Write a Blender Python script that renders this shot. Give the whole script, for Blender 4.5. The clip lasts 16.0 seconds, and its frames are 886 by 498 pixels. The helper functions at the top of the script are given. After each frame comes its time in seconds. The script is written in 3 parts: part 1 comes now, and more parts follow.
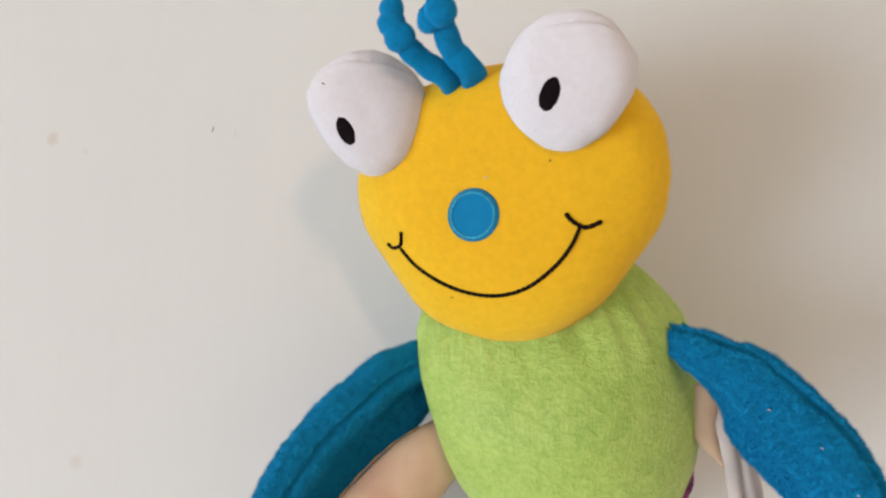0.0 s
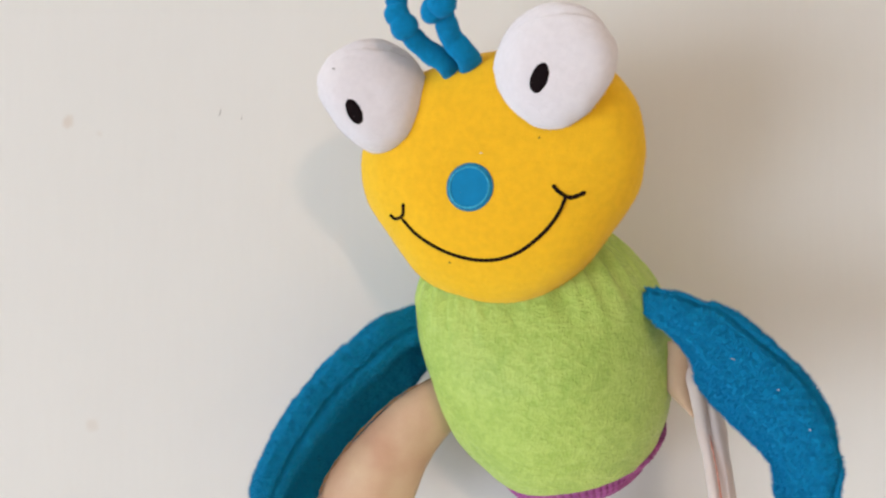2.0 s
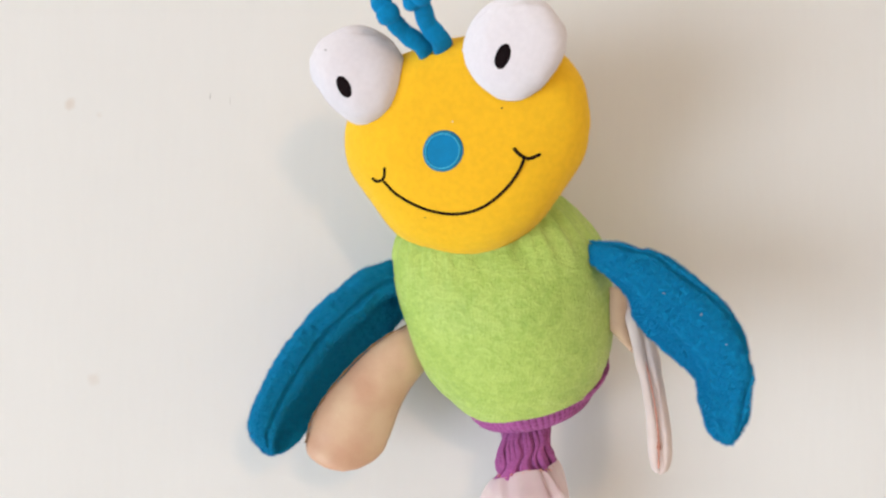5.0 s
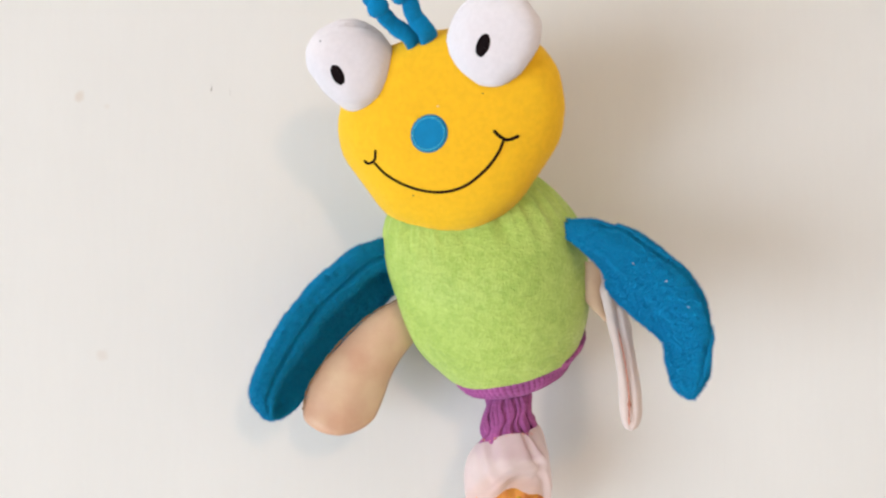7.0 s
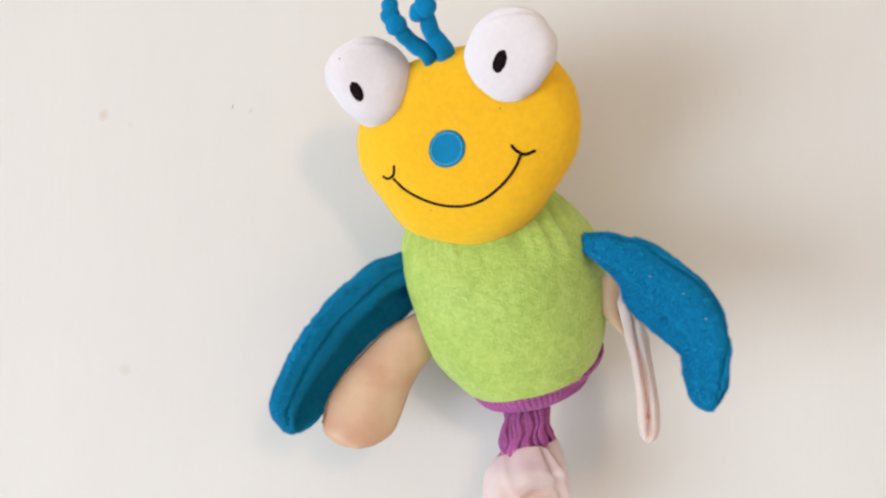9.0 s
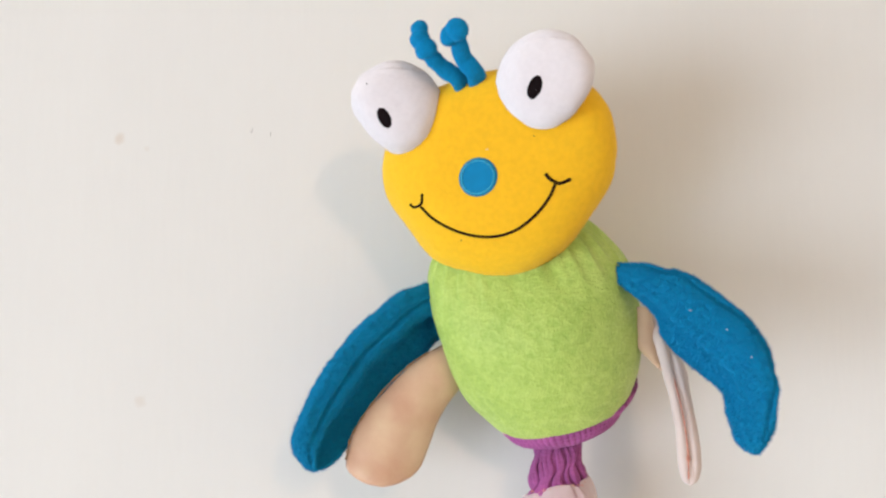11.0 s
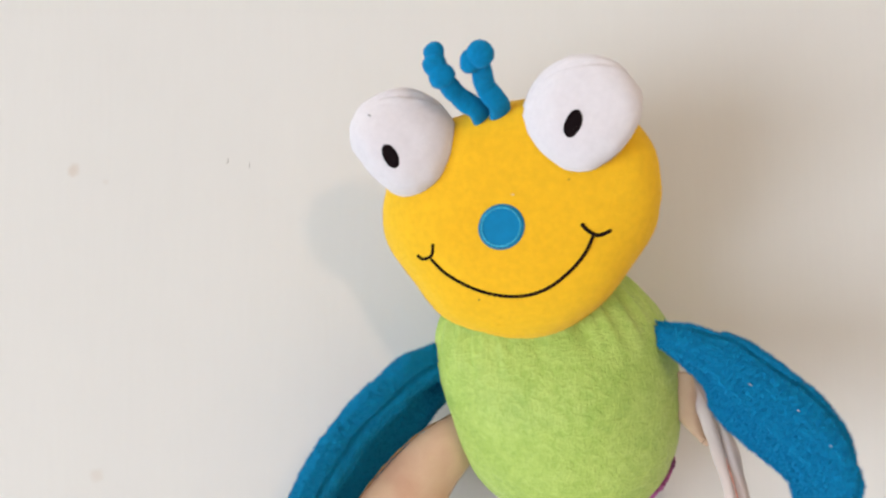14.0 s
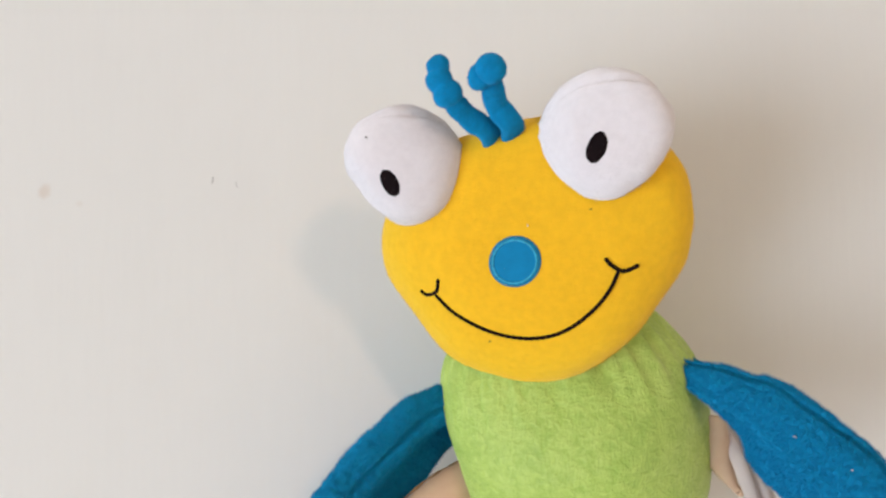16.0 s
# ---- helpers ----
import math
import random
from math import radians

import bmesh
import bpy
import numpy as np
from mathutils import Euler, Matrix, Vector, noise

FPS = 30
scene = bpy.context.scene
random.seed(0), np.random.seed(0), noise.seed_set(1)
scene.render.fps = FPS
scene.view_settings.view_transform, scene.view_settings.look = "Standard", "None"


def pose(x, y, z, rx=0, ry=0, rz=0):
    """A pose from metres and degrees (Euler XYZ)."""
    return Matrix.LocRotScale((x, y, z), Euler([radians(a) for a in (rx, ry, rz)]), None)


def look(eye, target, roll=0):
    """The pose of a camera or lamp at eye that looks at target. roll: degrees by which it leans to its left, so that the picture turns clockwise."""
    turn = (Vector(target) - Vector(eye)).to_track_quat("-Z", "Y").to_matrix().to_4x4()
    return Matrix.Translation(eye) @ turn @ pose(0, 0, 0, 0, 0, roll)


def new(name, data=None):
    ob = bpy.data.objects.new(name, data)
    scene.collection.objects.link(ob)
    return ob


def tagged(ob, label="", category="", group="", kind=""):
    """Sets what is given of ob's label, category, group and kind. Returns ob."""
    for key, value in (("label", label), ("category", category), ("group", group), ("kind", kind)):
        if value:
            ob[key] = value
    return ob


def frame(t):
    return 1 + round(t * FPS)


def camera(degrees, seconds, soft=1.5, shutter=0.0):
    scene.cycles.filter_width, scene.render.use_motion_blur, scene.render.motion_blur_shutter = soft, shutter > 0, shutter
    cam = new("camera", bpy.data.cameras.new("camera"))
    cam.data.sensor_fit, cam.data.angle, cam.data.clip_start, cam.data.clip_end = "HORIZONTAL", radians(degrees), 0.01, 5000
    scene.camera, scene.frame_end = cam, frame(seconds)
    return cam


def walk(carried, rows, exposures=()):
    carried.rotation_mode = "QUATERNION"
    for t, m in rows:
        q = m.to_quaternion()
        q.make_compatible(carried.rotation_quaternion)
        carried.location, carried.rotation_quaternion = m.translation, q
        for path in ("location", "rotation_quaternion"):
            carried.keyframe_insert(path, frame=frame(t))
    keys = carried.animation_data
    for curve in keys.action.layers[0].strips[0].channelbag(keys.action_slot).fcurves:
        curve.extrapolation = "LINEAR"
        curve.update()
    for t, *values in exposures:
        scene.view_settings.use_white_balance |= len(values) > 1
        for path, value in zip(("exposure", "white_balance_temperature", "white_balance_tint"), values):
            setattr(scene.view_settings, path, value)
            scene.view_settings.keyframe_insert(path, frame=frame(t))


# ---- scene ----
cam = camera(52.0, 16.0, soft=2.3)
PATH = [
    (0, (0.0127, 0.1391, 1.3259), (-0.1157, 2.1347, 1.3631), 0.76),
    (0.5, (0.0115, 0.1292, 1.3245), (-0.1071, 2.1255, 1.3509), 0.73),
    (1, (0.0095, 0.1187, 1.3215), (-0.0964, 2.1157, 1.3439), 0.70),
    (1.5, (0.0067, 0.1075, 1.3179), (-0.0825, 2.1054, 1.3394), 0.63),
    (2, (0.0029, 0.0960, 1.3139), (-0.0650, 2.0948, 1.3354), 0.54),
    (2.5, (-0.0011, 0.0844, 1.3089), (-0.0466, 2.0838, 1.3339), 0.49),
    (3, (-0.0049, 0.0733, 1.3036), (-0.0281, 2.0730, 1.3331), 0.46),
    (3.5, (-0.0095, 0.0620, 1.2979), (-0.0060, 2.0617, 1.3336), 0.38),
    (4, (-0.0137, 0.0489, 1.2913), (0.0171, 2.0481, 1.3356), 0.25),
    (4.5, (-0.0159, 0.0355, 1.2858), (0.0368, 2.0342, 1.3340), 0.15),
    (7, (-0.0138, -0.0197, 1.2595), (0.0691, 1.9773, 1.3295), -0.31),
    (7.5, (-0.0141, -0.0237, 1.2541), (0.0630, 1.9728, 1.3423), -0.47),
    (8, (-0.0142, -0.0260, 1.2555), (0.0548, 1.9709, 1.3417), -0.53),
    (10.5, (-0.0199, -0.0181, 1.2580), (0.0002, 1.9760, 1.4101), -0.39),
    (11, (-0.0285, -0.0040, 1.2701), (0.0037, 1.9911, 1.4055), -0.41),
    (11.5, (-0.0354, 0.0088, 1.2760), (0.0126, 2.0034, 1.4140), -0.47),
    (12, (-0.0413, 0.0220, 1.2818), (0.0268, 2.0159, 1.4219), -0.50),
    (12.5, (-0.0468, 0.0362, 1.2892), (0.0424, 2.0295, 1.4257), -0.49),
    (13, (-0.0503, 0.0502, 1.2944), (0.0518, 2.0427, 1.4345), -0.47),
    (13.5, (-0.0518, 0.0636, 1.2991), (0.0552, 2.0555, 1.4434), -0.46),
    (14, (-0.0528, 0.0767, 1.3043), (0.0576, 2.0683, 1.4497), -0.49),
    (14.5, (-0.0527, 0.0891, 1.3100), (0.0569, 2.0809, 1.4539), -0.53),
    (15, (-0.0507, 0.1008, 1.3176), (0.0499, 2.0938, 1.4507), -0.53),
    (15.5, (-0.0496, 0.1122, 1.3244), (0.0459, 2.1061, 1.4485), -0.59),
    (16, (-0.0526, 0.1240, 1.3276), (0.0568, 2.1168, 1.4569), -0.80),
]
walk(cam, [(t, look(eye, target, roll)) for t, eye, target, roll in PATH],
     exposures=[(0.0, -1.08), (3.5, -0.92), (7.0, -0.82), (11.0, -0.85), (13.5, -0.86), (14.4, -1.00), (16.0, -1.01)])

# ---- light ----
WALL_Y = 0.67                     # front face of the wall behind the toy
world = bpy.data.worlds.new("world")
scene.world = world
world.use_nodes = True
wn = world.node_tree
sky = wn.nodes.new("ShaderNodeTexSky")
sky.sky_type = "NISHITA"
sky.sun_disc = False
sky.sun_elevation, sky.sun_rotation = radians(40), radians(150)
wn.nodes["Background"].inputs[1].default_value = 0.08
wn.links.new(sky.outputs[0], wn.nodes["Background"].inputs[0])


def area_lamp(name, where, target, width, height, watts, colour, shape="RECTANGLE"):
    data = bpy.data.lights.new(name, "AREA")
    data.shape, data.size, data.size_y, data.energy, data.color = shape, width, height, watts, colour
    ob = new(name, data)
    ob.matrix_world = look(where, target)
    return ob


WINDOW = (-1.66, -1.08, 0.86)      # centre of the window in the side wall
area_lamp("window_daylight", WINDOW, (0, WINDOW[1], WINDOW[2]), 2.1, 0.95, 113, (0.762, 0.879, 1.0))
LAMP = (0.56, -1.75, 2.02)         # hanging lamp behind the camera
area_lamp("ceiling_lamp_light", LAMP, (0.1, 0.6, 1.3), 0.18, 0.18, 17, (1.0, 0.66, 0.42), "DISK")


# ---- materials ----
def material(name, base, rough=0.8, sheen=0.0, vary=0.12, scale=40.0, fine=900.0, bump=0.3, depth=0.0004, stretch=(1, 1, 1), second=None, metal=0.0,
             detail=4.0):
    """A cloth or paint: base colour varied at a coarse and a fine scale, with a fine relief."""
    m = bpy.data.materials.new(name)
    m.use_nodes = True
    t = m.node_tree
    b = t.nodes["Principled BSDF"]
    co = t.nodes.new("ShaderNodeTexCoord")
    mp = t.nodes.new("ShaderNodeMapping")
    mp.inputs["Scale"].default_value = stretch
    t.links.new(co.outputs["Object"], mp.inputs[0])
    coarse = t.nodes.new("ShaderNodeTexNoise")
    coarse.inputs["Scale"].default_value, coarse.inputs["Detail"].default_value = scale, detail
    small = t.nodes.new("ShaderNodeTexNoise")
    small.inputs["Scale"].default_value, small.inputs["Detail"].default_value = fine, 3.0
    for n in (coarse, small):
        t.links.new(mp.outputs[0], n.inputs["Vector"])
    ramp = t.nodes.new("ShaderNodeValToRGB")
    other = second or tuple(c * (1 - 2 * vary) for c in base)
    ramp.color_ramp.elements[0].position, ramp.color_ramp.elements[1].position = 0.34, 0.66
    ramp.color_ramp.elements[0].color, ramp.color_ramp.elements[1].color = (*other, 1), (*base, 1)
    t.links.new(coarse.outputs["Fac"], ramp.inputs[0])
    mix = t.nodes.new("ShaderNodeMix")
    mix.data_type, mix.blend_type = "RGBA", "OVERLAY"
    mix.inputs[0].default_value = min(1.0, vary * 2)
    t.links.new(ramp.outputs[0], mix.inputs[6])
    t.links.new(small.outputs["Fac"], mix.inputs[7])
    t.links.new(mix.outputs[2], b.inputs["Base Color"])
    bp = t.nodes.new("ShaderNodeBump")
    bp.inputs["Strength"].default_value, bp.inputs["Distance"].default_value = bump, depth
    t.links.new(small.outputs["Fac"], bp.inputs["Height"])
    t.links.new(bp.outputs[0], b.inputs["Normal"])
    b.inputs["Roughness"].default_value, b.inputs["Metallic"].default_value = rough, metal
    b.inputs["Specular IOR Level"].default_value = 0.2
    b.inputs["Diffuse Roughness"].default_value = min(1.0, rough)
    b.inputs["Sheen Weight"].default_value, b.inputs["Sheen Roughness"].default_value = sheen, 0.4
    return m


M_YELLOW = material("yellow_fleece", (0.90, 0.555, 0.022), 0.95, 0.10, 0.035, 260, 1300, 0.45, 0.0005)
M_EYE = material("white_fleece", (0.78, 0.735, 0.76), 0.95, 0.25, 0.02, 300, 1700, 0.30, 0.0004)
M_BLUE = material("blue_terry_fleece", (0.003, 0.28, 0.53), 0.95, 0.45, 0.04, 300, 1600, 0.35, 0.0005, second=(0.002, 0.24, 0.48))
M_BLUE.node_tree.nodes["Principled BSDF"].inputs["Sheen Tint"].default_value = (0.10, 0.55, 0.90, 1)
M_ANT = material("blue_felt_cord", (0.001, 0.27, 0.56), 0.95, 0.05, 0.08, 350, 1500, 0.5, 0.0005)
M_NOSE = material("blue_satin_patch", (0.001, 0.245, 0.50), 0.8, 0.0, 0.05, 200, 2500, 0.3, 0.0002)
M_THREAD_BLUE = material("light_blue_thread", (0.004, 0.235, 0.44), 0.6, 0.1, 0.15, 600, 3500, 0.6, 0.0003)
M_BLACK = material("black_thread", (0.012, 0.007, 0.008), 0.9, 0.0, 0.1, 600, 3000, 0.7, 0.0003)
M_BLACK.node_tree.nodes["Principled BSDF"].inputs["Specular IOR Level"].default_value = 0.05
M_BEIGE = material("beige_satin", (0.72, 0.52, 0.35), 0.34, 0.1, 0.05, 34, 1800, 0.2, 0.0002, second=(0.63, 0.38, 0.26))
M_PALE = material("pale_pink_satin", (0.74, 0.62, 0.58), 0.55, 0.1, 0.06, 40, 1800, 0.2, 0.0002)
M_RED = material("coral_thread", (0.78, 0.36, 0.27), 0.7, 0.0, 0.2, 300, 2500, 0.4, 0.0002)
M_PURPLE = material("purple_cotton", (0.45, 0.115, 0.345), 0.85, 0.08, 0.16, 110, 900, 0.8, 0.0006, stretch=(0.3, 0.3, 1.0))
M_ORANGE = material("orange_cloth", (0.85, 0.33, 0.12), 0.7, 0.05, 0.1, 60, 1800, 0.3, 0.0003, second=(0.85, 0.50, 0.06))
M_YARN = material("yellow_ribbon", (0.93, 0.60, 0.05), 0.7, 0.05, 0.1, 120, 1800, 0.3, 0.0003)
M_WHITE = material("white_paint", (0.80, 0.79, 0.77), 0.6, 0.0, 0.03, 3, 120, 0.2, 0.0006)
# cream chosen to warm the light bounced by unseen walls and ceiling
M_CREAM_BOUNCE = material("cream_bounce_paint", (0.77, 0.72, 0.63), 0.6, 0.0, 0.03, 3, 120, 0.2, 0.0006)
# floor tone lightened to throw window light back up
M_FLOOR = material("pale_bounce_floor", (0.72, 0.64, 0.58), 0.5, 0.0, 0.12, 4, 60, 0.2, 0.0006, stretch=(1, 8, 1))
M_STEEL = material("brushed_steel", (0.55, 0.55, 0.56), 0.35, 0.0, 0.05, 60, 900, 0.1, 0.0001, metal=1.0)
M_HAIR = material("dark_hair", (0.06, 0.045, 0.035), 0.6, 0.0, 0.1, 300, 2000, 0.1, 0.0001)


def velvet():
    """Crushed lime velvet: the nap lies this way and that, in small ripples; its sheen is painted lighter into the
    colour.
    """
    m = material("lime_crushed_velvet", (0.505, 0.65, 0.155), 0.45, 0.15, 0.06, 150, 1800, 0.35, 0.0003, second=(0.425, 0.585, 0.12), detail=5.0)
    t = m.node_tree
    b = t.nodes["Principled BSDF"]
    b.inputs["Sheen Tint"].default_value = (0.85, 1.0, 0.45, 1)
    b.inputs["Diffuse Roughness"].default_value = 1.0
    b.inputs["Specular IOR Level"].default_value = 0.4
    co = t.nodes.new("ShaderNodeTexCoord")

    def grain(scale, detail, bend, stretch, turn):
        mp = t.nodes.new("ShaderNodeMapping")
        mp.inputs["Scale"].default_value, mp.inputs["Rotation"].default_value = stretch, turn
        n = t.nodes.new("ShaderNodeTexNoise")
        n.inputs["Scale"].default_value, n.inputs["Detail"].default_value, n.inputs["Distortion"].default_value = scale, detail, bend
        t.links.new(co.outputs["Object"], mp.inputs[0])
        t.links.new(mp.outputs[0], n.inputs["Vector"])
        return n.outputs["Fac"]

    def maths(kind, a, c, third=None):
        n = t.nodes.new("ShaderNodeMath")
        n.operation = kind
        for k, x in enumerate((a, c, third)):
            if x is None:
                continue
            if isinstance(x, (int, float)):
                n.inputs[k].default_value = x
            else:
                t.links.new(x, n.inputs[k])
        return n.outputs[0]

    ripple = grain(260, 5, 0.9, (0.80, 1.0, 1.25), (0.0, 0.35, 0.0))
    lash = grain(760, 4, 0.5, (1.0, 1.0, 0.30), (0.15, -0.25, 0.0))
    field = grain(42, 3, 0.4, (1, 1, 1), (0, 0, 0))
    nap = maths("MULTIPLY_ADD", ripple, 1.0, maths("MULTIPLY", lash, 0.80))
    # pale lashes paint the sheen of upstanding nap, gathered into fields
    rng = t.nodes.new("ShaderNodeMapRange")
    rng.inputs["From Min"].default_value, rng.inputs["From Max"].default_value, rng.inputs["To Max"].default_value = 1.14, 1.50, 0.42
    t.links.new(maths("ADD", nap, maths("MULTIPLY", field, 0.6)), rng.inputs["Value"])
    mix = t.nodes.new("ShaderNodeMix")
    mix.data_type = "RGBA"
    mix.inputs[7].default_value = (0.67, 0.80, 0.26, 1)
    t.links.new(rng.outputs[0], mix.inputs[0])
    t.links.new(b.inputs["Base Color"].links[0].from_socket, mix.inputs[6])
    # deeper green painted in where flat-lying nap catches less light
    low = t.nodes.new("ShaderNodeMapRange")
    low.inputs["From Min"].default_value, low.inputs["From Max"].default_value, low.inputs["To Max"].default_value = 0.50, 0.36, 0.30
    t.links.new(maths("MULTIPLY_ADD", field, 0.5, maths("MULTIPLY", ripple, 0.5)), low.inputs["Value"])
    deep = t.nodes.new("ShaderNodeMix")
    deep.data_type = "RGBA"
    deep.inputs[7].default_value = (0.25, 0.42, 0.07, 1)
    t.links.new(low.outputs[0], deep.inputs[0])
    t.links.new(mix.outputs[2], deep.inputs[6])
    t.links.new(deep.outputs[2], b.inputs["Base Color"])
    bp = t.nodes.new("ShaderNodeBump")
    bp.inputs["Strength"].default_value, bp.inputs["Distance"].default_value = 1.0, 0.0010
    t.links.new(nap, bp.inputs["Height"])
    t.links.new(bp.outputs[0], b.inputs["Normal"].links[0].from_node.inputs["Normal"])
    return m


M_LIME = velvet()


def wall_paint():
    """Off-white wall paint with faint upright brush streaks, two brownish stains and slight mottling."""
    m = material("wall_paint", (0.80, 0.785, 0.77), 0.62, 0.0, 0.02, 5, 260, 0.16, 0.0006, stretch=(1, 1, 0.10))
    t = m.node_tree
    b = t.nodes["Principled BSDF"]
    last = b.inputs["Base Color"].links[0].from_socket
    geo = t.nodes.new("ShaderNodeNewGeometry")
    wob = t.nodes.new("ShaderNodeTexNoise")
    wob.inputs["Scale"].default_value = 160
    t.links.new(geo.outputs["Position"], wob.inputs["Vector"])
    for place, size, strength, tint in (((-0.258, WALL_Y, 1.400), 0.0055, 0.40, (0.62, 0.50, 0.40, 1)), ((-0.238, WALL_Y, 1.392), 0.003, 0.15, (0.62, 0.50, 0.40, 1)), ((-0.240, WALL_Y, 1.206), 0.006, 0.22, (0.62, 0.50, 0.40, 1))):
        dist = t.nodes.new("ShaderNodeVectorMath")
        dist.operation = "DISTANCE"
        dist.inputs[1].default_value = place
        t.links.new(geo.outputs["Position"], dist.inputs[0])
        add = t.nodes.new("ShaderNodeMath")
        add.operation = "MULTIPLY_ADD"
        add.inputs[1].default_value, add.inputs[2].default_value = size * 0.9, -size * 0.45
        t.links.new(wob.outputs["Fac"], add.inputs[0])
        tot = t.nodes.new("ShaderNodeMath")
        tot.operation = "ADD"
        t.links.new(dist.outputs["Value"], tot.inputs[0])
        t.links.new(add.outputs[0], tot.inputs[1])
        rng = t.nodes.new("ShaderNodeMapRange")
        rng.interpolation_type = "SMOOTHSTEP"
        rng.inputs["From Min"].default_value, rng.inputs["From Max"].default_value = size, size * 0.2
        rng.inputs["To Max"].default_value = strength
        t.links.new(tot.outputs[0], rng.inputs["Value"])
        mix = t.nodes.new("ShaderNodeMix")
        mix.data_type = "RGBA"
        mix.inputs[7].default_value = tint
        t.links.new(rng.outputs[0], mix.inputs[0])
        t.links.new(last, mix.inputs[6])
        last = mix.outputs[2]
    t.links.new(last, b.inputs["Base Color"])
    return m


M_WALL = wall_paint()


def tulle():
    m = material("sheer_white_net", (0.92, 0.76, 0.75), 0.6, 0.1, 0.03, 90, 2600, 0.3, 0.0003)
    b = m.node_tree.nodes["Principled BSDF"]
    b.inputs["Alpha"].default_value = 0.64
    return m


M_TULLE = tulle()


# ---- building helpers ----
def link(name, bm, mat, parent=None, label="", smooth=True):
    me = bpy.data.meshes.new(name)
    bmesh.ops.recalc_face_normals(bm, faces=bm.faces)
    if bm.calc_volume(signed=True) < 0:
        bmesh.ops.reverse_faces(bm, faces=bm.faces)
    bm.to_mesh(me)
    bm.free()
    for p in me.polygons:
        p.use_smooth = smooth
    me.materials.append(mat)
    ob = new(name, me)
    if parent:
        ob.parent = parent
        ob.matrix_parent_inverse = parent.matrix_world.inverted()
    if label:
        tagged(ob, label)
    return ob


def part(name, bm, mat, parent, label=""):
    return link(name, bm, mat, parent, label)


def box(bm, lo, hi):
    v = [bm.verts.new((x, y, z)) for x in (lo[0], hi[0]) for y in (lo[1], hi[1]) for z in (lo[2], hi[2])]
    for f in ((0, 1, 3, 2), (4, 6, 7, 5), (0, 4, 5, 1), (2, 3, 7, 6), (0, 2, 6, 4), (1, 5, 7, 3)):
        bm.faces.new([v[i] for i in f])


def boxes(*pairs):
    bm = bmesh.new()
    for lo, hi in pairs:
        box(bm, lo, hi)
    return bm


def catmull(points, u):
    """A smooth curve through the points, u from 0 to 1."""
    p = [Vector(q) for q in points]
    n = len(p) - 1
    i = min(int(u * n), n - 1)
    f = u * n - i
    a, b, c, d = p[max(i - 1, 0)], p[i], p[i + 1], p[min(i + 2, n)]
    if i == 0:
        a = 2 * b - c
    if i + 2 > n:
        d = 2 * c - b
    return 0.5 * ((2 * b) + (c - a) * f + (2 * a - 5 * b + 4 * c - d) * f * f + (3 * b - a - 3 * c + d) * f ** 3)


def ring_value(values, turn):
    """A smooth closed run of values round a full turn (0 to 1)."""
    n = len(values)
    x = (turn % 1.0) * n
    i = int(x) % n
    f = x - int(x)
    a, b, c, d = values[i - 1], values[i], values[(i + 1) % n], values[(i + 2) % n]
    return 0.5 * (2 * b + (c - a) * f + (2 * a - 5 * b + 4 * c - d) * f * f + (3 * b - a - 3 * c + d) * f ** 3)


def skin(rings, closed_ends=True):
    """A mesh over rings of points, all of one length; the end rings are closed by a fan."""
    bm = bmesh.new()
    vs = [[bm.verts.new(p) for p in r] for r in rings]
    n = len(vs[0])
    for a, b in zip(vs, vs[1:]):
        for i in range(n):
            bm.faces.new((a[i], a[(i + 1) % n], b[(i + 1) % n], b[i]))
    if closed_ends:
        for r in (vs[0], vs[-1]):
            mid = bm.verts.new(sum((v.co for v in r), Vector()) / n)
            for i in range(n):
                bm.faces.new((r[i], r[(i + 1) % n], mid))
    return bm


def join(*parts):
    """Several bmeshes as one."""
    out = bmesh.new()
    for b in parts:
        me = bpy.data.meshes.new("piece")
        b.to_mesh(me)
        b.free()
        out.from_mesh(me)
        bpy.data.meshes.remove(me)
    return out


def rumple(bm, size, amount, seed=0, octaves=3):
    """Uneven stuffing: pushes the surface in and out by smooth noise."""
    bmesh.ops.recalc_face_normals(bm, faces=bm.faces)
    if bm.calc_volume(signed=True) < 0:
        bmesh.ops.reverse_faces(bm, faces=bm.faces)
    bm.normal_update()
    off = Vector((seed * 3.1, seed * 1.7, seed * 2.3))
    moves = [(v, v.normal * (amount * noise.fractal(v.co / size + off, 1.0, 2.0, octaves))) for v in bm.verts]
    for v, d in moves:
        v.co += d
    return bm


def pillow_point(c, radii, front, back, shear, p, turn, lat):
    """lat from -1 (front pole) over 0 (rim) to 1 (back pole)."""
    r = ring_value(radii, turn)
    a = abs(lat) * math.pi / 2
    rr = math.cos(a) ** (2 / p) * r
    d = math.sin(a) ** (2 / p) * (front if lat < 0 else back)
    dx, dz = rr * math.cos(turn * 2 * math.pi), rr * math.sin(turn * 2 * math.pi)
    lean = shear[1] if dz > 0 or len(shear) < 3 else shear[2]
    return Vector((c[0] + dx, c[1] + shear[0] * dx + lean * dz + (-d if lat < 0 else d), c[2] + dz))


def pillow(c, radii, front, back, shear=(0, 0), p=2.0, around=96, rows=48):
    rings = []
    for j in range(1, rows):
        lat = -1 + 2 * j / rows
        rings.append([pillow_point(c, radii, front, back, shear, p, i / around, lat) for i in range(around)])
    return skin(rings)


